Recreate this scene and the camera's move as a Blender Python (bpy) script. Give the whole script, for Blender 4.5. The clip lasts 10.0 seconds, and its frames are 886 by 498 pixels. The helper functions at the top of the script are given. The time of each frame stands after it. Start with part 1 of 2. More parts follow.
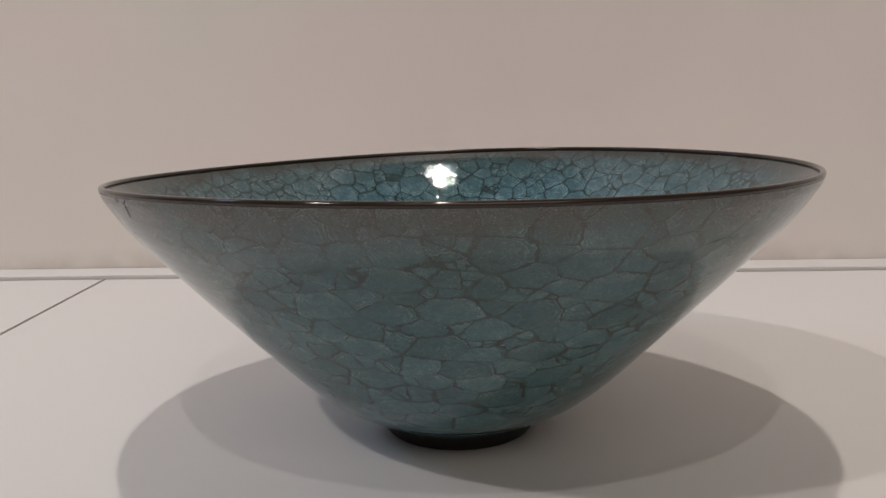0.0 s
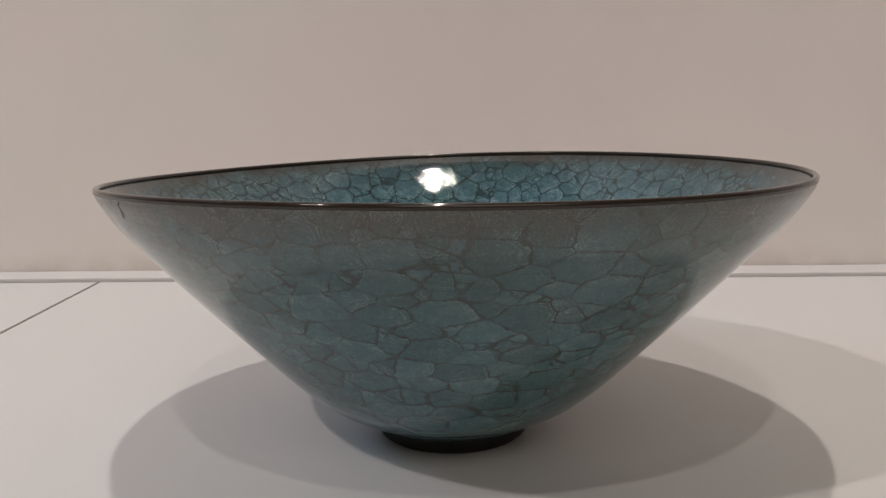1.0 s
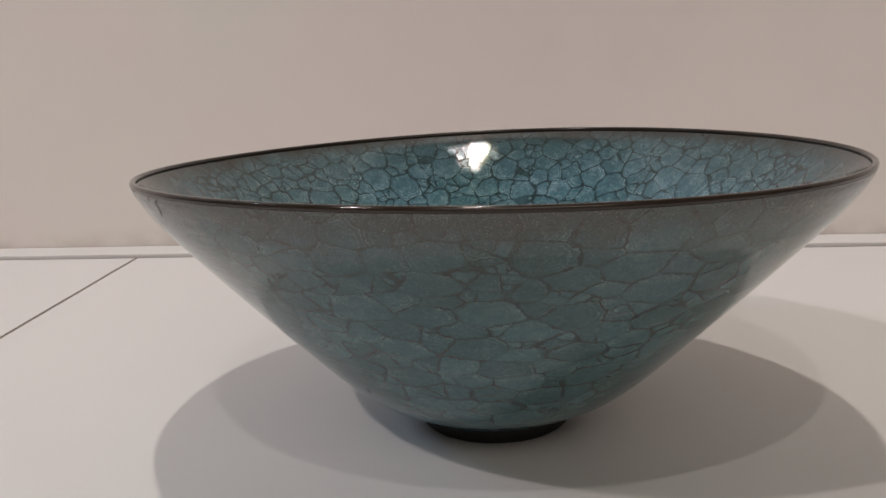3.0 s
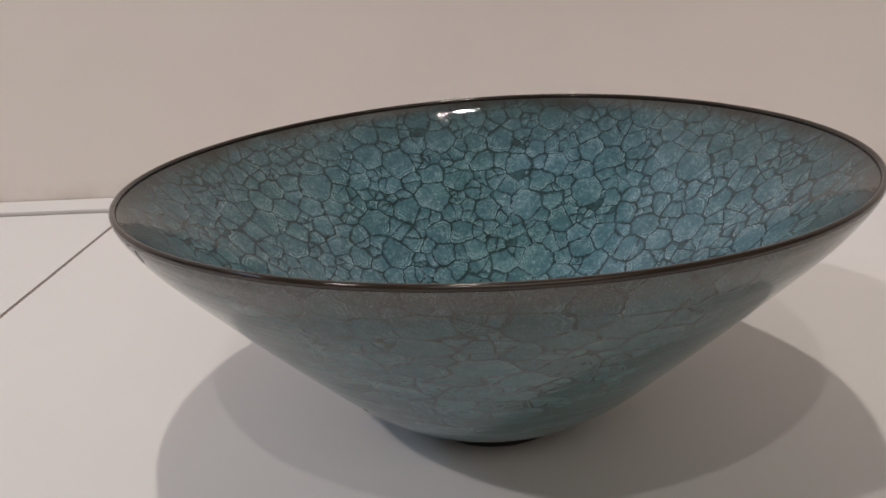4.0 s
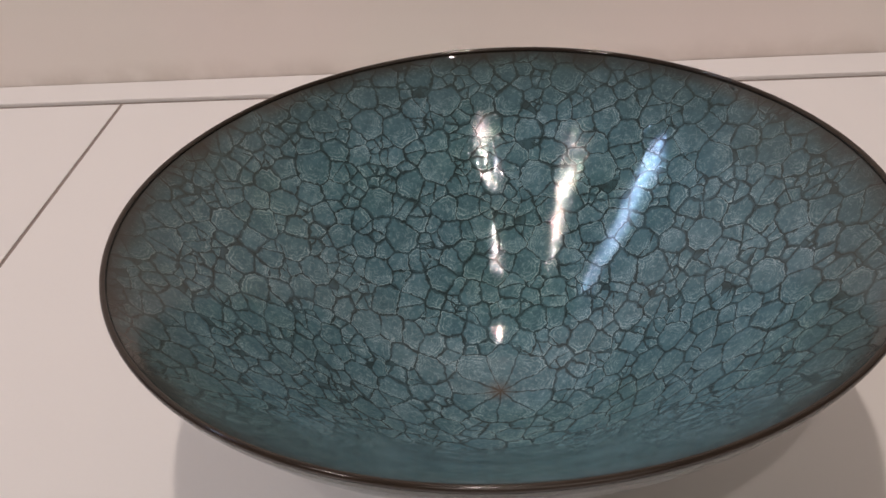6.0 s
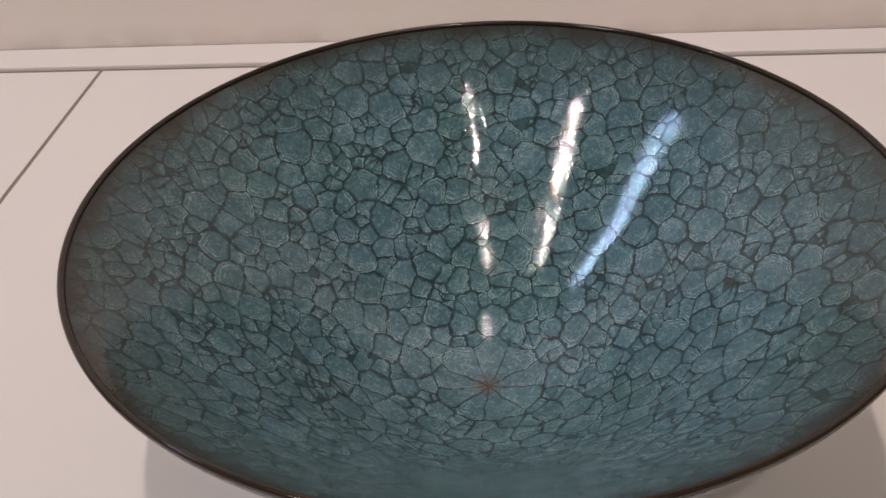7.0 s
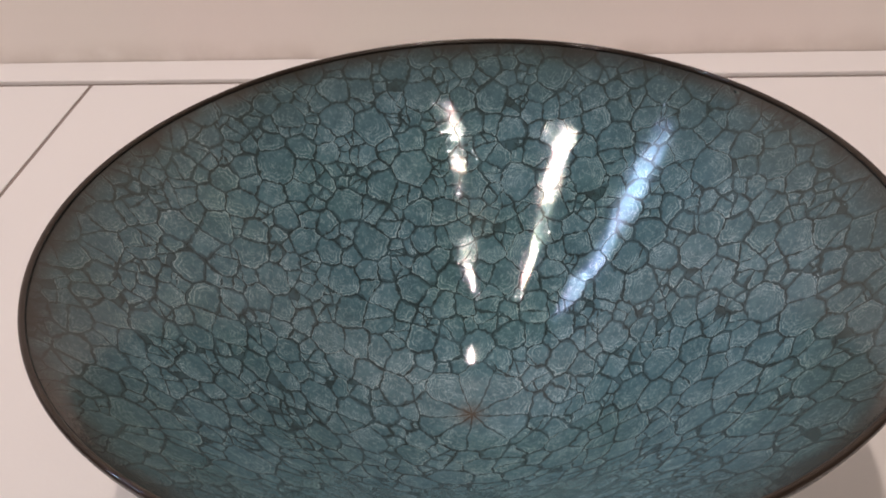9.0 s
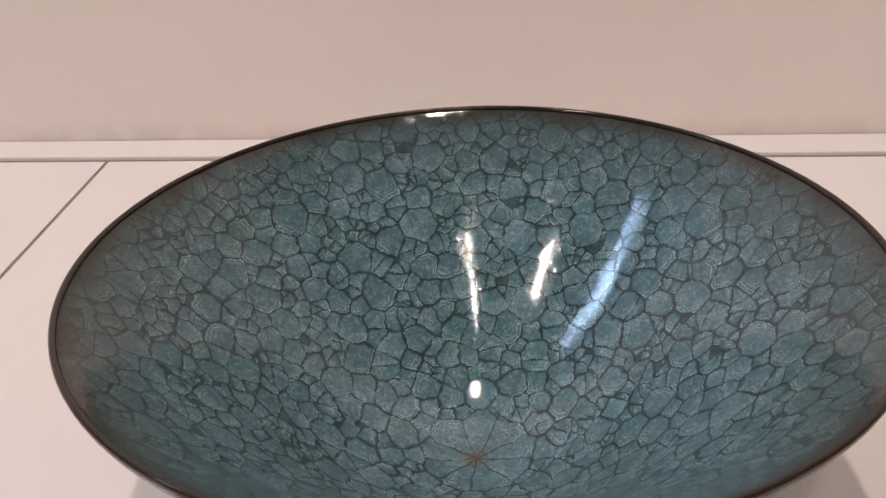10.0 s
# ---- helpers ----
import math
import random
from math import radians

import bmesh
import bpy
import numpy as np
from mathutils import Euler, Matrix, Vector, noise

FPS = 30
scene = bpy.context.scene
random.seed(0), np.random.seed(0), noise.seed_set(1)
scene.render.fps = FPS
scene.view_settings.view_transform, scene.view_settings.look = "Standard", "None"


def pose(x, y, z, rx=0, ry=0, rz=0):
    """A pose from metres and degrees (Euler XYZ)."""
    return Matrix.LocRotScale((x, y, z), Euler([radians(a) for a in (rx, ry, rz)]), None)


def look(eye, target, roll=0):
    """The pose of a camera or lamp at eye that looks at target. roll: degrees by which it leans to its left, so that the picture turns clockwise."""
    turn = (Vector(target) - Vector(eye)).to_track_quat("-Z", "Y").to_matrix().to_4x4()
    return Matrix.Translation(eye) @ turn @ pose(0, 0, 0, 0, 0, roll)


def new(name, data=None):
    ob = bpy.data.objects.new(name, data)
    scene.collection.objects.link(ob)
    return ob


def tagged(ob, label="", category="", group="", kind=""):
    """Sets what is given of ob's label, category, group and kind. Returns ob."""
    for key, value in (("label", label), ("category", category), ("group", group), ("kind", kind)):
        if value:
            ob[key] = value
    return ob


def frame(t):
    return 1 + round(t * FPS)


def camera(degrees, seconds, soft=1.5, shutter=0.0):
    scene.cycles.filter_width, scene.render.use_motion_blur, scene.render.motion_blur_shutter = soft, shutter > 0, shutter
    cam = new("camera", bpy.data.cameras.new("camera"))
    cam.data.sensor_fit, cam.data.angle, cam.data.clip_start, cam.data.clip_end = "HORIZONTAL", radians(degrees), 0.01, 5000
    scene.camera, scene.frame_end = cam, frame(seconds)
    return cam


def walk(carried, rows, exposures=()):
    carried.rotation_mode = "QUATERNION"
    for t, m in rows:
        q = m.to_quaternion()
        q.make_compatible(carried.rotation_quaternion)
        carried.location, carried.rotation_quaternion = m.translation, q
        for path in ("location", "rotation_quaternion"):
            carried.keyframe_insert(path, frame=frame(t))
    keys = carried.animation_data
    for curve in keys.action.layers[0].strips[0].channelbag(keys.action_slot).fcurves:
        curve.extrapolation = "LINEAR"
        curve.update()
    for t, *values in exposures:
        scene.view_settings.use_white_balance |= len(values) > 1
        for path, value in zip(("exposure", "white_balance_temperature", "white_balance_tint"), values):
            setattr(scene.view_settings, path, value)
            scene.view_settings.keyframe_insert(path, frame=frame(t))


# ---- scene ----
cam = camera(51.90, 10.0, soft=1.6, shutter=0.3)
# seconds, place, yaw, pitch, lean
PATH = [
    (0, 0.0122, -0.2478, 0.0982, 3.44, -10.82, -1.43),
    (0.5, 0.0123, -0.2479, 0.0984, 3.28, -10.79, -1.43),
    (1, 0.0126, -0.2481, 0.0977, 3.17, -10.50, -1.14),
    (1.5, 0.0126, -0.2476, 0.0974, 2.97, -10.42, -1.26),
    (2, 0.0121, -0.2457, 0.0978, 2.94, -10.50, -1.21),
    (2.5, 0.0112, -0.2440, 0.0986, 4.54, -11.65, -1.84),
    (3, 0.0098, -0.2416, 0.1048, 5.27, -13.18, -2.15),
    (3.2, 0.0111, -0.2388, 0.1082, 5.38, -13.91, -2.44),
    (4.3, 0.0127, -0.2193, 0.1453, 6.21, -24.01, -4.95),
    (4.5, 0.0119, -0.2150, 0.1515, 6.44, -25.99, -5.48),
    (5, 0.0130, -0.2072, 0.1702, 7.69, -30.25, -6.47),
    (5.2, 0.0153, -0.2028, 0.1787, 8.19, -31.85, -6.78),
    (6.3, 0.0138, -0.1753, 0.1942, 8.21, -37.83, -5.58),
    (6.5, 0.0134, -0.1719, 0.1929, 8.37, -38.35, -5.53),
    (7, 0.0156, -0.1667, 0.1905, 8.17, -39.09, -5.18),
    (7.5, 0.0195, -0.1645, 0.1877, 7.81, -39.75, -4.70),
    (8, 0.0203, -0.1614, 0.1874, 7.77, -40.63, -4.59),
    (8.5, 0.0201, -0.1587, 0.1867, 7.78, -40.61, -4.48),
    (9, 0.0199, -0.1597, 0.1866, 8.35, -37.95, -4.62),
    (9.5, 0.0194, -0.1660, 0.1864, 8.16, -34.30, -4.16),
    (10, 0.0182, -0.1783, 0.1805, 7.33, -31.25, -3.59),
]
EXPOSURES = [
    (0.0, -0.24, 6520, 9), (3.0, -0.21, 6520, 9), (5.0, -0.20, 6650, 11), (6.5, -0.23, 6950, 17), (7.0, -0.22, 6950, 17), (7.5, -0.22, 6800, 13),
    (8.0, -0.20, 6600, 9), (8.5, -0.16, 6750, 12), (9.0, -0.05, 7000, 18), (9.5, -0.01, 7050, 19), (10.0, 0.00, 7100, 20),
]
walk(cam, [(t, pose(x, y, z, 90 + pitch, 0, yaw) @ pose(0, 0, 0, 0, 0, lean)) for t, x, y, z, yaw, pitch, lean in PATH], EXPOSURES)

# ---- light ----
def spot(name, place, aim, watts, colour, radius, cone):
    data = bpy.data.lights.new(name, "SPOT")
    data.energy, data.color, data.shadow_soft_size = watts, colour, radius
    data.spot_size, data.spot_blend = radians(cone), 0.6
    ob = new(name, data)
    ob.matrix_world = look(place, aim)
    return ob


SPOTS = [
    ("spot_overhead", (-0.050, -0.012, 1.45), 25.5, (1.0, 0.93, 0.87), 0.018),
    ("spot_front", (-0.07, -1.15, 1.85), 18.5, (1.0, 0.94, 0.90), 0.014),
    ("spot_side", (-1.20, -1.08, 1.85), 54.0, (1.0, 0.89, 0.87), 0.022),
]
for name, place, watts, colour, radius in SPOTS:
    spot(name, place, (0, 0.03, 0.0), watts, colour, radius, 70)

# a cool light strip, an unseen warm area light added as ambient fill
strip = bpy.data.lights.new("light_strip", "AREA")
strip.shape, strip.size, strip.size_y, strip.energy, strip.color = "RECTANGLE", 0.005, 0.45, 6.5, (0.40, 0.66, 1.0)
new("light_strip", strip).matrix_world = look((-1.83, -0.27, 1.53), (0, 0, 0))
room = bpy.data.lights.new("fill_light", "AREA")
room.shape, room.size, room.size_y, room.energy, room.color = "RECTANGLE", 2.4, 1.6, 26.0, (1.0, 0.90, 0.80)
new("fill_light", room).matrix_world = look((0.6, -2.4, 1.97), (0.6, -2.4, 0))

world = bpy.data.worlds.new("world")
scene.world = world
world.use_nodes = True
world.node_tree.nodes["Background"].inputs[0].default_value = (0.9, 0.92, 1.0, 1)
world.node_tree.nodes["Background"].inputs[1].default_value = 0.02


# ---- materials ----
class Nodes:
    """A short way to write node trees."""

    def __init__(self, name):
        self.mat = bpy.data.materials.new(name)
        self.mat.use_nodes = True
        self.tree = self.mat.node_tree
        self.shader = self.tree.nodes["Principled BSDF"]

    def node(self, kind, *links, **values):
        n = self.tree.nodes.new(kind)
        for key, value in values.items():
            setattr(n, key, value)
        for slot, value in links:
            self.put(n.inputs[slot], value)
        return n

    def put(self, socket, value):
        if isinstance(value, bpy.types.NodeSocket):
            self.tree.links.new(value, socket)
        else:
            socket.default_value = value

    def set(self, **values):
        for key, value in values.items():
            self.put(self.shader.inputs[key.replace("_", " ")], value)

    def math(self, op, a, b=0.0, clamp=False):
        return self.node("ShaderNodeMath", (0, a), (1, b), operation=op, use_clamp=clamp).outputs[0]

    def step(self, value, low, high, to_low=0.0, to_high=1.0):
        n = self.node("ShaderNodeMapRange", (0, value), (1, low), (2, high), (3, to_low), (4, to_high), interpolation_type="SMOOTHSTEP")
        return n.outputs[0]

    def mix(self, amount, a, b, blend="MIX"):
        n = self.node("ShaderNodeMix", data_type="RGBA", blend_type=blend)
        for socket, value in zip((n.inputs[0], n.inputs[6], n.inputs[7]), (amount, a, b)):
            self.put(socket, value)
        return n.outputs[2]

    def noise(self, where, scale, detail=3.0, rough=0.5):
        n = self.node("ShaderNodeTexNoise", (0, where), ("Scale", scale), ("Detail", detail), ("Roughness", rough))
        return n.outputs

    def bump(self, height, strength, distance, normal=None):
        n = self.node("ShaderNodeBump", ("Strength", strength), ("Distance", distance), ("Height", height))
        if normal is not None:
            self.put(n.inputs["Normal"], normal)
        return n.outputs[0]


def rgb(r, g, b):
    return (r, g, b, 1.0)


def board_material(name, colour, rough=0.45):
    m = Nodes(name)
    where = m.node("ShaderNodeTexCoord").outputs["Object"]
    cloud = m.noise(where, 6.0, 4)[0]
    grain = m.noise(where, 900.0, 3)[0]
    dark = rgb(*(c * 0.93 for c in colour))
    tone = m.mix(cloud, dark, rgb(*colour))
    m.set(Base_Color=m.mix(m.math("MULTIPLY", grain, 0.08), tone, rgb(*(c * 0.8 for c in colour))), Roughness=rough)
    m.set(Normal=m.bump(grain, 0.12, 0.0004))
    return m.mat


def wall_material():
    m = Nodes("painted_wall")
    where = m.node("ShaderNodeTexCoord").outputs["Object"]
    x, y, z = m.node("ShaderNodeSeparateXYZ", (0, where)).outputs
    patch = m.noise(where, 5.0, 2)[0]
    cloud = m.noise(where, 22.0, 4)[0]
    grain = m.noise(where, 1200.0, 3)[0]
    colour = m.mix(m.step(patch, 0.35, 0.65), rgb(0.79, 0.745, 0.69), rgb(0.82, 0.735, 0.695))
    colour = m.mix(m.step(cloud, 0.4, 0.8, 0.0, 0.10), colour, rgb(0.62, 0.56, 0.51))
    # an uneven, darker brown band along the foot of the wall
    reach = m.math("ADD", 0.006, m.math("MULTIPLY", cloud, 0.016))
    foot_band = m.math("MULTIPLY", m.math("SUBTRACT", 1.0, m.step(z, 0.0, reach)), m.step(m.noise(where, 60.0, 4)[0], 0.3, 0.7, 0.05, 0.38))
    colour = m.mix(foot_band, colour, rgb(0.45, 0.37, 0.31))
    m.set(Base_Color=m.mix(m.math("MULTIPLY", grain, 0.06), colour, rgb(0.6, 0.54, 0.5)), Roughness=0.7)
    m.set(Normal=m.bump(grain, 0.15, 0.0004, m.bump(cloud, 0.2, 0.002)))
    return m.mat


def glaze_material(name, inside):
    m = Nodes(name)
    where = m.node("ShaderNodeTexCoord").outputs["Object"]
    x, y, z = m.node("ShaderNodeSeparateXYZ", (0, where)).outputs
    radius = m.math("SQRT", m.math("ADD", m.math("MULTIPLY", x, x), m.math("MULTIPLY", y, y)))
    inset = m.node("ShaderNodeAttribute", attribute_name="inset").outputs["Fac"]
    chance = m.node("ShaderNodeAttribute", attribute_name="chance").outputs["Fac"]
    shift = m.node("ShaderNodeAttribute", attribute_name="shift").outputs["Fac"]
    side = m.node("ShaderNodeAttribute", attribute_name="side").outputs["Fac"]
    level = m.node("ShaderNodeAttribute", attribute_name="level").outputs["Fac"]
    sharp = m.step(side, -0.5, 0.6)
    fine = m.noise(where, 2400.0, 3)[0]
    ragged = m.noise(where, 800.0, 3)[0]
    coarse = m.noise(where, 260.0, 3)[0]
    # flakes lie in steps, with ragged pale edges, inside each crack-bounded cell
    fleck = m.node("ShaderNodeTexVoronoi", ("Vector", where), ("Scale", 620.0), feature="F1").outputs["Distance"]
    jag = m.math("ADD", m.math("MULTIPLY", m.math("SUBTRACT", 0.5, fleck), 0.8), m.math("MULTIPLY", m.math("SUBTRACT", fine, 0.5), 0.9))
    jag = m.math("MULTIPLY", jag, m.math("MULTIPLY", inset, 2.4, True))
    within = m.math("SUBTRACT", m.math("ADD", inset, jag), shift)
    flake = m.step(within, 0.0, m.math("SUBTRACT", 0.55, m.math("MULTIPLY", sharp, 0.48)))
    run = m.math("FRACT", m.math("DIVIDE", within, m.math("ADD", 0.55, m.math("MULTIPLY", chance, 0.5))))
    edge = m.math("MULTIPLY", m.step(run, 0.0, 0.10), m.math("SUBTRACT", 1.0, m.step(run, 0.08, 0.42)))
    edge = m.math("MULTIPLY", edge, m.step(within, 0.4, 2.4, 1.0, 0.40))
    edge = m.math("MULTIPLY", edge, m.step(sharp, 0.0, 1.0, 0.0, 1.0))
    edge = m.math("MULTIPLY", m.math("MULTIPLY", edge, flake), m.step(coarse, 0.32, 0.56, 0.22, 1.0))
    crack = m.math("SUBTRACT", 1.0, m.step(m.math("ADD", inset, m.math("MULTIPLY", m.math("SUBTRACT", ragged, 0.5), 0.18)), 0.01, 0.17))
    # in places the glaze has healed over
    healed = m.step(m.noise(where, 75.0, 3)[0], 0.48, 0.75, 0.0, 0.25) if inside else m.step(m.noise(where, 150.0, 4)[0], 0.42, 0.68, 0.0, 0.75)
    left = m.math("SUBTRACT", 1.0, healed)
    if inside:
        deep, ground, body, pale = rgb(0.015, 0.022, 0.022), rgb(0.040, 0.064, 0.070), rgb(0.079, 0.162, 0.200), rgb(0.42, 0.56, 0.60)
    else:
        deep, ground, body, pale = rgb(0.024, 0.025, 0.023), rgb(0.036, 0.056, 0.056), rgb(0.056, 0.138, 0.156), rgb(0.29, 0.39, 0.40)
    tone = m.mix(m.step(coarse, 0.3, 0.75), body, rgb(0.114, 0.216, 0.260) if inside else rgb(0.084, 0.176, 0.192))
    tone = m.mix(m.step(fine, 0.42, 0.75, 0.0, 0.45 if inside else 0.6), tone, rgb(0.12, 0.225, 0.262))
    floor = m.mix(m.step(coarse, 0.35, 0.65), ground, m.mix(0.5, ground, body))
    colour = m.mix(m.math("MAXIMUM", flake, healed), floor, tone)
    colour = m.mix(m.math("MULTIPLY", m.math("MULTIPLY", edge, left), 1.0 if inside else 0.6), colour, pale)
    colour = m.mix(m.math("MULTIPLY", m.math("MULTIPLY", crack, left), 0.84 if inside else 0.66), colour, deep)
    # each flake is a stack of thin broken shells
    bent = m.node("ShaderNodeVectorMath", (0, where), (1, m.node("ShaderNodeVectorMath", (0, m.noise(where, 500.0, 2)[1]), ("Scale", 0.0008), operation="SCALE").outputs[0]), operation="ADD").outputs[0]
    for size, shade, line in ((720.0, 0.36, 0.34), (1700.0, 0.20, 0.12)):
        shell = m.node("ShaderNodeTexVoronoi", ("Vector", bent), ("Scale", size), feature="F1").outputs["Color"]
        gap = m.node("ShaderNodeTexVoronoi", ("Vector", bent), ("Scale", size), feature="DISTANCE_TO_EDGE").outputs["Distance"]
        lot = m.node("ShaderNodeSeparateColor", (0, shell)).outputs[0]
        colour = m.mix(m.math("MULTIPLY", m.math("MULTIPLY", lot, shade), flake), colour, rgb(0.58, 0.66, 0.68), "MULTIPLY")
        lip_line = m.math("MULTIPLY", m.math("SUBTRACT", 1.0, m.step(gap, 0.02, 0.11)), m.math("MULTIPLY", flake, m.step(ragged, 0.42, 0.66)))
        colour = m.mix(m.math("MULTIPLY", lip_line, line if inside else line * 0.6), colour, pale)
    # flakes differ a little in depth and hue
    colour = m.mix(m.step(chance, 0.0, 1.0, 0.0, 0.45 if inside else 0.8), colour, rgb(0.60, 0.68, 0.66), "MULTIPLY")
    cloud = m.noise(where, 26.0, 3)[0]
    colour = m.mix(m.step(cloud, 0.42, 0.72, 0.0, 0.55), colour, rgb(0.74, 0.82, 0.68), "MULTIPLY")
    # the glaze runs thin and brown towards the rim
    uneven = m.math("MULTIPLY", m.math("SUBTRACT", m.noise(where, 70.0, 4)[0], 0.5), 0.006 if inside else 0.016)
    height = m.math("SUBTRACT", m.math("ADD", level, uneven), 0.0025)
    grain = m.noise(where, 1700.0, 3)[0]
    if inside:
        thin = m.step(height, 0.0650, 0.0708)
        colour = m.mix(m.math("MULTIPLY", m.step(height, 0.048, 0.069), 0.58), colour, rgb(0.048, 0.062, 0.055))
        colour = m.mix(m.math("MULTIPLY", thin, 0.95), colour, rgb(0.040, 0.033, 0.026))
        eye = m.math("POWER", m.math("SUBTRACT", 1.0, m.step(radius, 0.0, 0.0075)), 1.6)
        colour = m.mix(m.math("MULTIPLY", eye, 0.6), colour, rgb(0.10, 0.062, 0.036))
    else:
        thin = m.step(height, 0.0605, 0.0700)
        sandy = m.mix(grain, rgb(0.040, 0.035, 0.029), rgb(0.110, 0.096, 0.080))
        colour = m.mix(m.math("MULTIPLY", m.step(height, 0.036, 0.062), 0.30), colour, rgb(0.085, 0.090, 0.080))
        colour = m.mix(m.math("MULTIPLY", thin, 0.75), colour, sandy)
        colour = m.mix(m.math("MULTIPLY", m.math("MULTIPLY", edge, left), 0.22), colour, pale)
        speck = m.math("MULTIPLY", m.step(m.noise(where, 3200.0, 1)[0], 0.62, 0.72), m.step(height, 0.045, 0.066))
        colour = m.mix(m.math("MULTIPLY", speck, 0.45), colour, rgb(0.30, 0.29, 0.26))
        pit = m.math("MULTIPLY", m.step(m.noise(where, 2100.0, 1)[0], 0.64, 0.72), m.step(height, 0.045, 0.066))
        colour = m.mix(m.math("MULTIPLY", pit, 0.5), colour, rgb(0.04, 0.038, 0.034))
        colour = m.mix(m.math("SUBTRACT", 1.0, m.step(z, 0.0045, 0.0125)), colour, rgb(0.085, 0.165, 0.185))
    swell = m.noise(where, 160.0, 2)[0]
    normal = m.bump(swell, 0.10 if inside else 0.2, 0.00006)
    if not inside:
        # faint throwing rings
        rings = m.node("ShaderNodeVectorMath", (0, where), (1, (40.0, 40.0, 420.0)), operation="MULTIPLY").outputs[0]
        normal = m.bump(m.noise(rings, 1.0, 3)[0], 0.5, 0.00022, normal)
    if not inside:
        normal = m.bump(grain, m.step(thin, 0.0, 1.0, 0.05, 0.8), 0.00016, normal)
    # fine crystals in the surface, each tilted its own way, a few of them strongly
    crystal = m.node("ShaderNodeTexVoronoi", ("Vector", where), ("Scale", 6200.0), feature="F1").outputs["Color"]
    turn = m.node("ShaderNodeVectorMath", (0, crystal), (1, (0.5, 0.5, 0.5)), operation="SUBTRACT").outputs[0]
    cube = m.node("ShaderNodeVectorMath", (0, turn), (1, turn), operation="MULTIPLY").outputs[0]
    cube = m.node("ShaderNodeVectorMath", (0, cube), (1, turn), operation="MULTIPLY").outputs[0]
    cube = m.node("ShaderNodeVectorMath", (0, cube), ("Scale", 0.34), operation="SCALE").outputs[0]
    sparkle = m.node("ShaderNodeVectorMath", (0, normal), (1, cube), operation="ADD").outputs[0]
    sparkle = m.node("ShaderNodeVectorMath", (0, sparkle), operation="NORMALIZE").outputs[0]
    m.set(Base_Color=colour, Roughness=0.5, Normal=normal, Specular_IOR_Level=0.0)
    m.set(Coat_Weight=1.0, Coat_Roughness=0.016 if inside else 0.06, Coat_IOR=1.5 if inside else 1.62, Coat_Normal=sparkle)
    return m.mat


def clay_material():
    m = Nodes("dark_clay")
    where = m.node("ShaderNodeTexCoord").outputs["Object"]
    spots = m.noise(where, 700.0, 4)[0]
    m.set(Base_Color=m.mix(spots, rgb(0.012, 0.010, 0.009), rgb(0.035, 0.028, 0.022)), Roughness=0.6)
    m.set(Normal=m.bump(spots, 0.4, 0.0003))
    return m.mat


def rim_material():
    m = Nodes("rim_glaze")
    where = m.node("ShaderNodeTexCoord").outputs["Object"]
    streak = m.noise(where, 140.0, 4)[0]
    grit = m.noise(where, 1800.0, 2)[0]
    m.set(Base_Color=m.mix(streak, rgb(0.018, 0.013, 0.010), rgb(0.040, 0.028, 0.020)), Roughness=0.1, Specular_IOR_Level=0.5)
    m.set(Normal=m.bump(grit, 0.35, 0.00006, m.bump(streak, 0.4, 0.0004)))
    return m.mat


PANEL = board_material("white_panel", (0.78, 0.75, 0.73))
WALL = wall_material()
ROOM = board_material("room_paint", (0.36, 0.34, 0.33), 0.8)
JOINT = board_material("joint_filler", (0.25, 0.20, 0.175), 0.8)
INSIDE, OUTSIDE = glaze_material("inside_glaze", True), glaze_material("outside_glaze", False)
CLAY, RIM = clay_material(), rim_material()


# ---- building ----
def part(name, bm, material, parent=None, label=""):
    mesh = bpy.data.meshes.new(name)
    bm.to_mesh(mesh)
    bm.free()
    for one in material if isinstance(material, (list, tuple)) else [material]:
        mesh.materials.append(one)
    ob = new(name, mesh)
    ob.parent = parent
    return tagged(ob, label)


def box(x0, x1, y0, y1, z0, z1, bevel=0.0):
    bm = bmesh.new()
    bmesh.ops.create_cube(bm, size=1, matrix=Matrix.LocRotScale(((x0 + x1) / 2, (y0 + y1) / 2, (z0 + z1) / 2), None, (x1 - x0, y1 - y0, z1 - z0)))
    if bevel:
        bmesh.ops.bevel(bm, geom=bm.edges[:], offset=bevel, segments=2, affect="EDGES")
    return bm


def smooth(ob):
    for face in ob.data.polygons:
        face.use_smooth = True
    return ob


# ---- the plinth and the wall ----
WALL_Y, STRIP_Y, JOINT_X, GAP = 0.2159, 0.1959, -0.1878, 0.0017
LEFT, RIGHT, FRONT = -0.75, 0.75, -0.5
plinth = tagged(part("plinth", box(LEFT, RIGHT, FRONT, WALL_Y - 0.001, -0.9, -0.0004), JOINT), "tall plinth with a white panelled top", "plinth", kind="structure")
for x0, x1 in ((LEFT, JOINT_X - GAP / 2), (JOINT_X + GAP / 2, RIGHT)):
    part("panel", box(x0, x1, FRONT, STRIP_Y - GAP / 2, -0.0004, 0.0, 0.0001), PANEL, plinth, "smooth white panel")
part("edge_strip", box(LEFT, RIGHT, STRIP_Y + GAP / 2, WALL_Y - 0.0005, -0.0004, 0.0016, 0.0002), PANEL, plinth, "narrow white strip along the wall")
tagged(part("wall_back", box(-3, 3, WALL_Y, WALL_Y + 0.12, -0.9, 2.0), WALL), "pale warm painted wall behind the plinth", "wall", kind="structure")
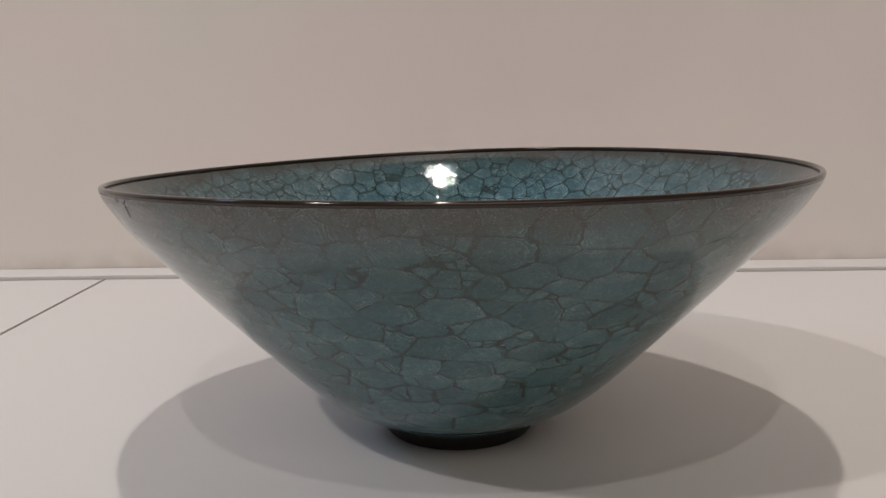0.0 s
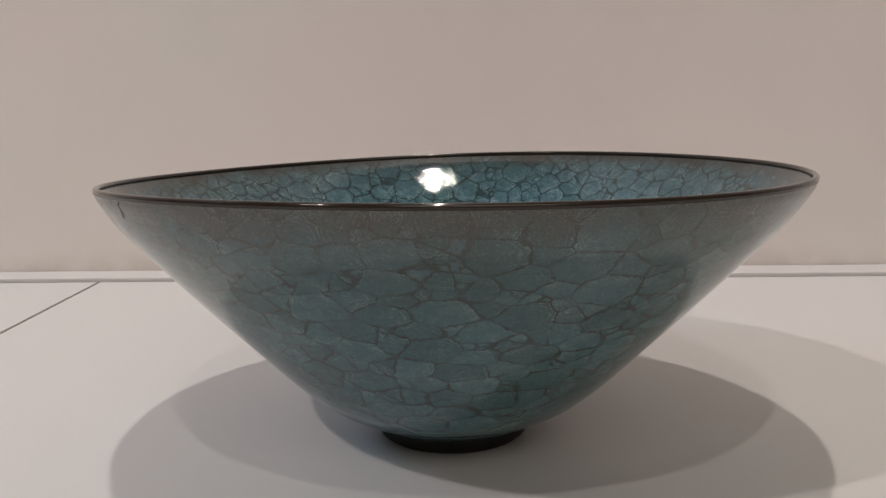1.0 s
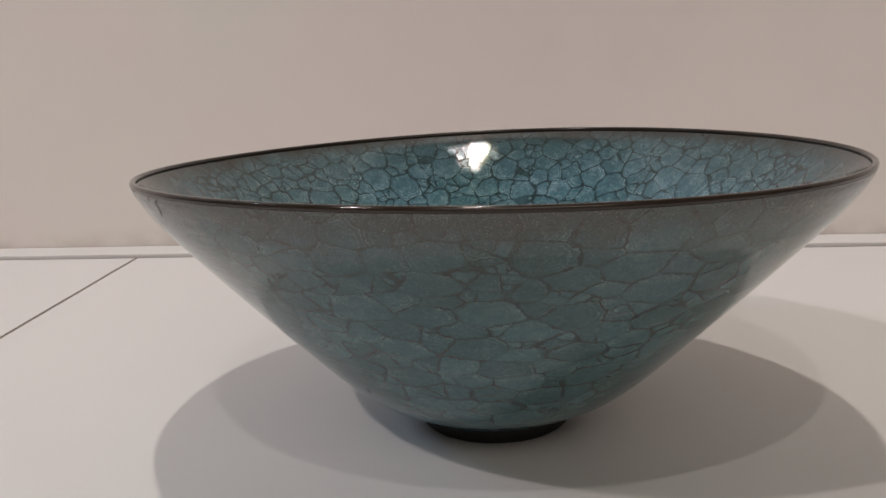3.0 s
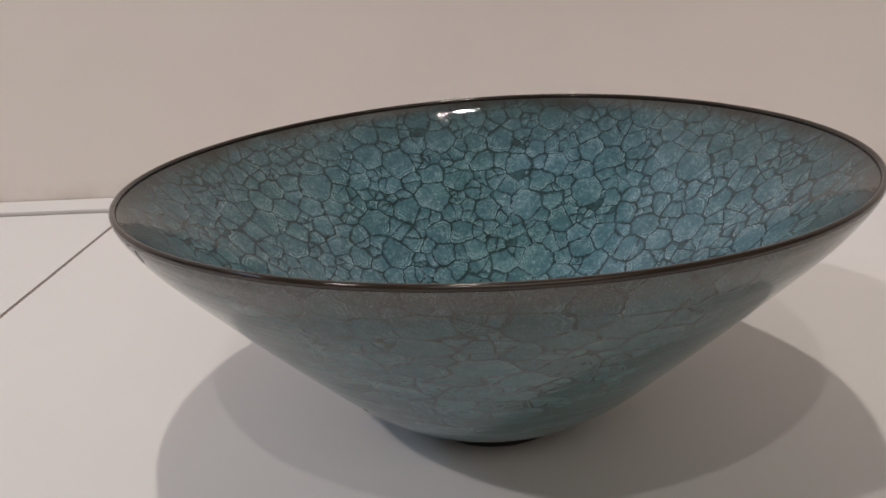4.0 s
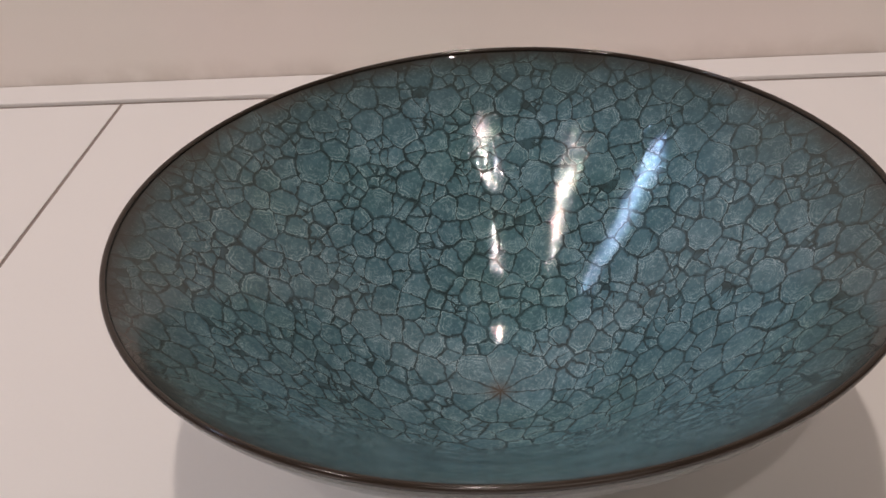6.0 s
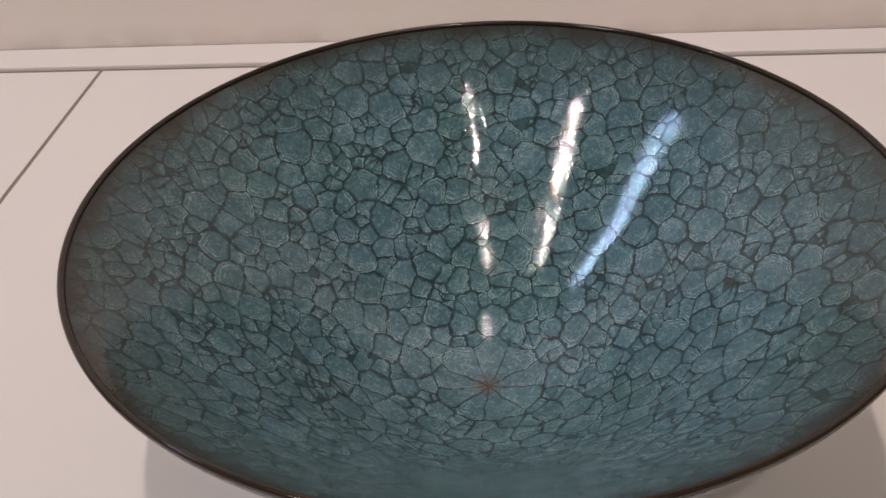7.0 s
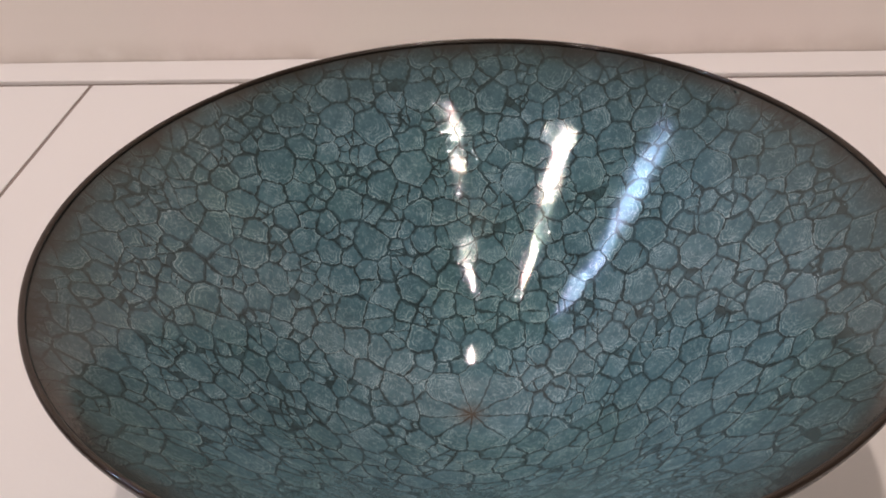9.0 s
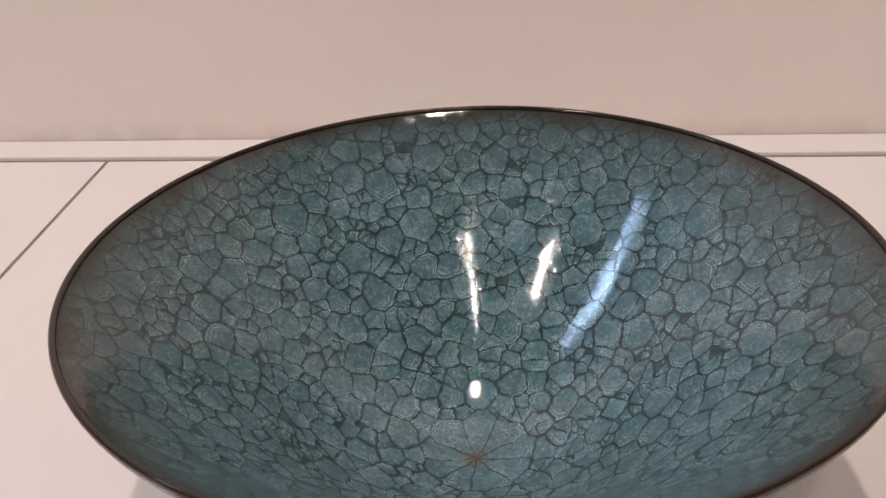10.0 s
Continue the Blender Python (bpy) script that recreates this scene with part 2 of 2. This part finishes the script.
for name, size in (
    ("wall_left", (-3.1, -3, -4, WALL_Y, -0.9, 2.0)),
    ("wall_right", (3, 3.1, -4, WALL_Y, -0.9, 2.0)),
    ("wall_front", (-3, 3, -4.1, -4, -0.9, 2.0)),
    ("floor", (-3.1, 3.1, -4.1, WALL_Y + 0.12, -1.0, -0.9)),
    ("ceiling", (-3.1, 3.1, -4.1, WALL_Y + 0.12, 2.0, 2.1)),
):
    tagged(part(name, box(*size), ROOM), "plain matt painted " + name.split("_")[0], name.split("_")[0], kind="structure")


# ---- the bowl ----
HEIGHT = 0.0735
OUTER = [(0.0218, 0.0040), (0.0255, 0.0056), (0.0310, 0.0087), (0.0365, 0.0120), (0.0440, 0.0185), (0.0540, 0.0290), (0.0640, 0.0397), (0.0740, 0.0508), (0.0840, 0.0623), (0.0888, 0.0695), (0.0899, 0.0722)]
# the inner wall by its steepness (radius in millimetres, rise over run): a flat well, a slack belly, a long straight side, an easing lip
STEEP = [(0, 0.0), (4, 0.10), (8, 0.22), (12, 0.33), (16, 0.41), (20, 0.47), (24, 0.53), (28, 0.63), (32, 0.76), (36, 0.86), (38, 0.88), (42, 0.895), (45, 0.94), (48, 1.02),
         (52, 1.04), (56, 1.02), (60, 0.995), (65, 1.01), (70, 1.035), (75, 1.0), (80, 0.95), (84, 0.91), (87, 0.80), (89, 0.62)]
RUN = np.arange(0.0, 0.0889, 0.0005)
RISE = 0.006 + np.concatenate([[0.0], np.cumsum(np.interp((RUN[1:] + RUN[:-1]) * 500, *zip(*STEEP)) * np.diff(RUN))])
INNER = [(float(RUN[i]), float(RISE[i])) for i in range(len(RUN) - 1, -1, -6)]
INNER += [(0.0, 0.006)] if INNER[-1][0] > 0 else []


def warped(r, z, angle):
    """The bowl is thrown a little out of round, and its rim dips and leans to the front."""
    k = z / HEIGHT
    c, s = [math.cos(n * angle) for n in range(5)], [math.sin(n * angle) for n in range(5)]
    out = r * (1 + k * (0.0237 * c[2] + -0.0197 * s[2] + 0.0071 * c[3] + -0.0019 * s[3] + 0.0008 * c[4] + -0.0024 * s[4]))
    up = z + k * r * (0.0088 * c[1] + -0.0296 * s[1] + -0.0051 * c[2] + 0.0083 * s[2] + 0.0005 * c[3] + -0.0011 * s[3])
    return out * c[1] + k * 0.00044 + (1 - k) * 0.0008, out * s[1] + k * -0.00222, up


def curve_through(points, steps):
    """Catmull-Rom through profile points."""
    pts = [Vector(p) for p in points]
    pts = [2 * pts[0] - pts[1], *pts, 2 * pts[-1] - pts[-2]]
    out = []
    for a, b, c, d in zip(pts, pts[1:], pts[2:], pts[3:]):
        for i in range(steps):
            t = i / steps
            out.append(0.5 * (2 * b + (c - a) * t + (2 * a - 5 * b + 4 * c - d) * t * t + (3 * b - a - 3 * c + d) * t ** 3))
    return out + [pts[-2]]


def lathe(profile, turns=192, closed=False, slot=0, bm=None):
    bm = bm or bmesh.new()
    rings = []
    for r, z in profile:
        if r < 1e-5:
            rings.append([bm.verts.new((0, 0, z))] * turns)
        else:
            rings.append([bm.verts.new(warped(r, z, 2 * math.pi * i / turns)) for i in range(turns)])
    pairs = list(zip(rings, rings[1:])) + ([(rings[-1], rings[0])] if closed else [])
    for low, high in pairs:
        for i in range(turns):
            j = (i + 1) % turns
            corners = []
            for v in (low[i], low[j], high[j], high[i]):
                if v not in corners:
                    corners.append(v)
            bm.faces.new(corners).material_index = slot
    return bm


def chart(profile):
    """A flat, angle-true chart of a turned wall: for each profile point its radius in the chart. Wide cells come from a stretch above 1."""
    out, total = [], 0.0
    for i, p in enumerate(profile):
        if i:
            q = profile[i - 1]
            total += (p - q).length / max((p.x + q.x) / 2, 0.0009)
        out.append(total)
    return out


class Wall:
    """One turned wall of the bowl, cut into the cells of its crackled glaze."""

    def __init__(self, profile, stretch, sign, seed):
        order = profile if profile[0].x < profile[-1].x else profile[::-1]
        self.pts = order
        self.r, self.z = np.array([p.x for p in order]), np.array([p.y for p in order])
        depth = np.array(chart(order)) * stretch
        self.rho = np.exp(depth - depth[-1])
        self.sign, self.stretch = sign, stretch
        self.rng = np.random.default_rng(seed)
        self.waver = [self.wave(((0.0090, 0.00026), (0.0030, 0.00009), (0.0013, 0.00009))) for _ in range(2)]
        slope = np.gradient(self.z, self.r + np.arange(len(self.r)) * 1e-9)
        self.nr, self.nz = -slope / np.hypot(slope, 1), 1 / np.hypot(slope, 1)

    def wave(self, bands):
        """A smooth random field in space: wavelength and height of each band."""
        parts = []
        for length, tall in bands:
            for _ in range(7):
                way = self.rng.normal(0, 1, 3)
                parts.append((way / np.linalg.norm(way) * 2 * math.pi / (length * self.rng.uniform(0.7, 1.4)), self.rng.uniform(0, 6.28), tall / 7 ** 0.5 * 1.4))
        return lambda at: sum(tall * np.sin(way @ at + phase) for way, phase, tall in parts)

    def flat(self, r, angle):
        rho = np.interp(r, self.r, self.rho)
        return np.array([rho * np.cos(angle), rho * np.sin(angle)]).T

    def scale(self, r):
        """Chart units for each metre at that radius."""
        return np.interp(r, self.r, self.rho) / r * self.stretch ** 0.5

    def space(self, r, angle):
        return np.array([r * np.cos(angle), r * np.sin(angle), np.interp(r, self.r, self.z) * (self.stretch ** 1.3)]).T

    def seeds(self, fixed, sizes, tries):
        """Cell centres (radius, angle, size): some given, the rest thrown at random and kept where there is room."""
        got = [(r, a, s) for r, a, s in fixed]
        places = [self.space(np.array(r), np.array(a)) for r, a, s in got]
        low, high = self.r[0], self.r[-1]
        for k in range(tries):
            r = math.sqrt(self.rng.uniform(low * low, high * high))
            a = self.rng.uniform(-math.pi, math.pi)
            size = sizes[1] + (sizes[0] - sizes[1]) * min(1.0, 1.25 * k / tries) ** 0.5
            size *= self.rng.uniform(0.8, 1.2)
            p = self.space(np.array(r), np.array(a))
            gap = np.linalg.norm(np.array(places) - p, axis=1) if places else np.array([9.0])
            if not len(got) or (gap > 0.92 * (size + np.array([g[2] for g in got]))).all():
                got.append((r, a, size))
                places.append(p)
        return got

    def cells(self, seeds):
        """The power diagram of the seeds in the chart: a convex outline for each."""
        r, a, s = (np.array(c) for c in zip(*seeds))
        at = self.flat(r, a)
        unit = self.scale(np.maximum(r, 0.004))
        weight = (s * unit * 0.9) ** 2
        outlines = []
        for i in range(len(seeds)):
            reach = 0.016 * unit[i]
            poly = [at[i] + reach * np.array(c) for c in ((-1, -1), (1, -1), (1, 1), (-1, 1))]
            gaps = ((at - at[i]) ** 2).sum(1)
            way = at[i] / np.linalg.norm(at[i])
            fences = [(way, 1.0)] + ([(-way, -0.97 * self.rho[0])] if self.r[0] > 0.01 else [])
            for j in [-2, -1][2 - len(fences):] + list(np.argsort(gaps)[1:40]):
                n = at[j] - at[i]
                if j < 0:
                    n, limit = fences[j]
                else:
                    limit = ((at[j] ** 2).sum() - weight[j] - (at[i] ** 2).sum() + weight[i]) / 2
                side = [p @ n - limit for p in poly]
                cut = []
                for k, p in enumerate(poly):
                    q, u, v = poly[(k + 1) % len(poly)], side[k], side[(k + 1) % len(poly)]
                    if u <= 0:
                        cut.append(p)
                    if (u < 0 < v) or (v < 0 < u):
                        cut.append(p + (q - p) * (u / (u - v)))
                poly = cut
                if len(poly) < 3:
                    break
            outlines.append((poly, unit[i]))
        return outlines

    def shatter(self, outlines, whole, chance):
        """Later cracks run straight across some cells; the first ones stay whole."""
        out = list(outlines[:whole])
        queue = [(poly, unit, 0) for poly, unit in outlines[whole:]]
        while queue:
            poly, unit, turn = queue.pop()
            if len(poly) >= 3:
                corners = np.array(poly)
                middle = corners.mean(0)
                spoke = corners - middle
                wide = np.linalg.norm(spoke, axis=1).mean() / (0.001 * unit)
                if wide > 1.5 and turn < 2 and self.rng.random() < chance:
                    # across the longer way, a little askew and off the middle
                    values, ways = np.linalg.eigh(spoke.T @ spoke)
                    n = ways[:, 1] + 0.45 * self.rng.normal(0, 1) * ways[:, 0]
                    n /= np.linalg.norm(n)
                    limit = middle @ n + self.rng.normal(0, 0.28) * wide * 0.001 * unit
                    for sign in (1, -1):
                        side = [sign * (p @ n - limit) for p in poly]
                        cut = []
                        for k, p in enumerate(poly):
                            q, u, v = poly[(k + 1) % len(poly)], side[k], side[(k + 1) % len(poly)]
                            if u <= 0:
                                cut.append(p)
                            if (u < 0 < v) or (v < 0 < u):
                                cut.append(p + (q - p) * (u / (u - v)))
                        if len(cut) >= 3:
                            queue.append((cut, unit, turn + 1))
                    continue
            out.append((poly, unit))
        return out

    def lift(self, points, height):
        """Chart points on to the bowl, raised along the wall's normal."""
        rho, angle = np.hypot(points[:, 0], points[:, 1]), np.arctan2(points[:, 1], points[:, 0])
        rho = np.clip(rho, self.rho[0], 1.0)
        r, z = np.interp(rho, self.rho, self.r), np.interp(rho, self.rho, self.z)
        fade = np.clip((1 - rho) * 30, 0, 1)
        # uneven, broken outlines
        at = np.array([r * np.cos(angle), r * np.sin(angle), z])
        along, across = self.waver[0](at), self.waver[1](at)
        angle = angle + fade * along / np.maximum(r, 0.004) * np.clip(r / 0.004, 0, 1)
        r = np.clip(r + fade * across * np.interp(r, self.r, self.nz) * np.clip(r / 0.004, 0, 1), self.r[0], self.r[-1])
        z = np.interp(r, self.r, self.z)
        nr, nz = np.interp(r, self.r, self.nr), np.interp(r, self.r, self.nz)
        r, z = r + self.sign * nr * height * fade, z + self.sign * nz * height * fade
        self.levels += z.tolist()
        return [warped(rr, zz, aa) for rr, zz, aa in zip(r, z, angle)]

    def build(self, outlines, relief, apart=0.6):
        verts, faces, depth, luck, begin, tilt, self.levels = [], [], [], [], [], [], []
        for poly, unit in outlines:
            if len(poly) < 3:
                continue
            mm = 0.001 * unit
            ring = []
            for p, q in zip(poly, poly[1:] + poly[:1]):
                n = max(1, round(float(np.linalg.norm(q - p)) / (0.36 * mm)))
                ring += [p + (q - p) * k / n for k in range(n)]
            ring = np.array(ring)
            count = len(ring)
            middle = ring.mean(0)
            mean = np.linalg.norm(ring - middle, axis=1).mean()
            wide = mean / mm
            soft = ring.copy()
            for _ in range(2):
                soft = (np.roll(soft, 1, 0) + 2 * soft + np.roll(soft, -1, 0)) / 4
            luck_here = self.rng.random()
            # how far the flake keeps from the crack; small cells often have none
            start = 0.10 + apart * self.rng.random() ** 2
            if wide < 1.7 and self.rng.random() < 0.22:
                start = 5.0
            lean = self.rng.normal(0, 1, 2) + np.array([0.3, -0.5])
            lean /= np.linalg.norm(lean)
            drift = -lean * mean * abs(self.rng.normal(0, 0.22))
            rings = []
            for share, up in ((0.0, -1.0), (0.10, -0.3), (0.25, 0.1), (0.5, 0.6), (0.9, 0.9), (1.6, 1.1), (2.5, 1.25), (3.6, 1.3)):
                inner = 1 - share / wide
                if inner < 0.15:
                    break
                outline = ring if share < 0.8 else soft
                rings.append((middle + drift * (1 - inner) ** 1.5 + (outline - middle) * inner, up, share))
            first = len(verts)
            for points, up, share in rings:
                verts += self.lift(points, up * relief)
                depth += [share] * count
                spoke = points - middle
                tilt += (spoke @ lean / np.maximum(np.linalg.norm(spoke, axis=1), 1e-9)).tolist()
            centre = len(verts)
            verts += self.lift((middle + drift * 0.9)[None], rings[-1][1] * relief)
            depth.append(wide)
            tilt.append(0.0)
            luck += [luck_here] * (len(rings) * count + 1)
            begin += [start] * (len(rings) * count + 1)
            index = np.arange(count)
            nxt = (index + 1) % count
            for k in range(len(rings) - 1):
                one, two = first + k * count, first + (k + 1) * count
                faces += np.stack([one + index, one + nxt, two + nxt, two + index], 1).tolist()
            last = first + (len(rings) - 1) * count
            faces += np.stack([last + index, last + nxt, np.full(count, centre)], 1).tolist()
        mesh = bpy.data.meshes.new("wall")
        mesh.from_pydata(verts, [], faces)
        for key, values in (("inset", depth), ("chance", luck), ("shift", begin), ("side", tilt), ("level", self.levels)):
            mesh.attributes.new(key, "FLOAT", "POINT").data.foreach_set("value", values)
        bm = bmesh.new()
        bm.from_mesh(mesh)
        bmesh.ops.remove_doubles(bm, verts=bm.verts[:], dist=2e-7)
        bm.to_mesh(mesh)
        bm.free()
        mesh.polygons.foreach_set("use_smooth", [True] * len(mesh.polygons))
        if self.sign < 0:
            mesh.flip_normals()
        mesh.update()
        return mesh


def polar(pairs, size):
    return [(r / 1000, radians(a), size) for r, a in pairs]


bowl = tagged(new("bowl"), "blue-green crackle-glazed conical bowl with a brown rim, standing on white panels", "bowl")

# large cells of the inside: radius in millimetres and angle
LARGE = polar([(62.2, 60.6), (58.5, 78.7), (61.7, 108.1), (58.1, 129.2), (48.9, 127.2), (70.9, 139.5), (77, 103.1), (48.4, 27.1), (44.4, 37), (72.6, 33.3), (82, 74.7), (65.3, -2.3), (70.3, -10.5)], 0.0052)
MIDDLE = polar([(57, 91.9), (59.7, 118.1), (37.4, 78.5), (26.2, 29.4), (24.6, 67.3), (25.3, 126.7), (38, 19.2), (57.1, 36.3), (69, 82.8), (69.3, 71.6), (71.4, 57.4), (45, 142.5), (55.4, 145.4), (53.8, 169.7), (38.9, 149.4), (66.8, 18.4), (78.2, 65.6), (67.7, 152.5), (72.3, 167.8), (45.6, -3.1), (54, -21.8), (29.6, -162.4), (50.3, -167.6), (61.9, 179.8)], 0.0041)
SMALL = polar([(49.6, 80.6), (47, 96.8), (43.6, 85.6), (30.7, 108.7), (46.3, 110), (51.3, 119.1), (63.2, 35.4), (48.3, 55.3), (77.2, 58.5), (62.7, 132.2), (23.2, 147)], 0.0034)
PETALS = [(0.0084, radians(40 * k + 12 + 6 * math.sin(5 * k)), 0.0072) for k in range(9)]
wall = Wall(curve_through(INNER, 4), 1.0, 1, 5)
ob = new("inner_wall", wall.build(wall.shatter(wall.cells(wall.seeds(PETALS + LARGE + MIDDLE + SMALL, (0.0013, 0.0046), 12000)), len(PETALS + LARGE + MIDDLE), 0.36), 0.000003, 0.45))
ob.data.materials.append(INSIDE)
ob.parent = bowl
tagged(ob, "glossy teal ice-crackle glaze")

# large cells of the outside: height in millimetres and angle
FLAKES = [(50.1, -87.8), (49.5, -74.8), (51.2, -109.3), (57.5, -95.7), (64, -94.7), (63.3, -80.9), (60.1, -68.9), (38.5, -71.6), (34.5, -85.6), (40.4, -105.5), (46.5, -58.7), (55.1, -52.9), (41.2, -90.7), (24.6, -76.3), (30.8, -106.6), (30.6, -65.2), (62.9, -108.1), (47, -126.6)]
outer = curve_through(OUTER, 10)
wall = Wall(outer, 1.5, -1, 11)
FLAKES = [(float(np.interp(h / 1000, wall.z, wall.r)), radians(a), 0.0056) for h, a in FLAKES]
ob = new("outer_wall", wall.build(wall.shatter(wall.cells(wall.seeds(FLAKES, (0.0020, 0.0062), 6500)), len(FLAKES), 0.35), 0.000006, 0.5))
ob.data.materials.append(OUTSIDE)
ob.parent = bowl
tagged(ob, "grey-teal flaked glaze, brownish below the rim")

lip = [(0.0892 + 0.0008 * math.cos(a), 0.0727 + 0.0008 * math.sin(a)) for a in (2 * math.pi * i / 14 for i in range(14))]
smooth(part("rim", lathe(lip, closed=True), RIM, bowl, "dark brown glossy rim"))
foot = [(0.0, 0.0042), (0.0165, 0.0042), (0.0172, 0.0006), (0.0178, 0.0), (0.0202, 0.0), (0.0208, 0.0006), (0.0214, 0.0040), (0.0222, 0.0047)]
smooth(part("foot_ring", lathe(foot), CLAY, bowl, "dark unglazed clay foot"))


def thin_line(name, track, width, material, label):
    """A thin raised line on the outer wall through places given by height in millimetres and angle."""
    bm = bmesh.new()
    rings = []
    for k, (h, a) in enumerate(track):
        z, a = h / 1000, radians(a)
        r = float(np.interp(z, wall.z, wall.r))
        w = width * (0.35 if k in (0, len(track) - 1) else 1.0)
        rings.append([bm.verts.new(warped(r + out, z, a + w * t / r)) for t, out in ((-0.5, -0.0001), (0.0, 0.00012), (0.5, -0.0001))])
    for one, two in zip(rings, rings[1:]):
        for i in range(2):
            bm.faces.new((one[i], one[i + 1], two[i + 1], two[i]))
    return smooth(part(name, bm, material, bowl, label))


# two thin dark marks on the outer wall, one low, one under the rim
thin_line("fleck", [(22.2, -128.5), (21.4, -128.7), (20.4, -128.9)], 0.0005, CLAY, "small dark fleck on the glaze")
thin_line("hairline_mark", [(71.9, -138.7), (71.1, -139.8), (70.1, -139.6), (69.1, -140.1), (67.9, -140.9)], 0.0004, CLAY, "fine dark line below the rim")
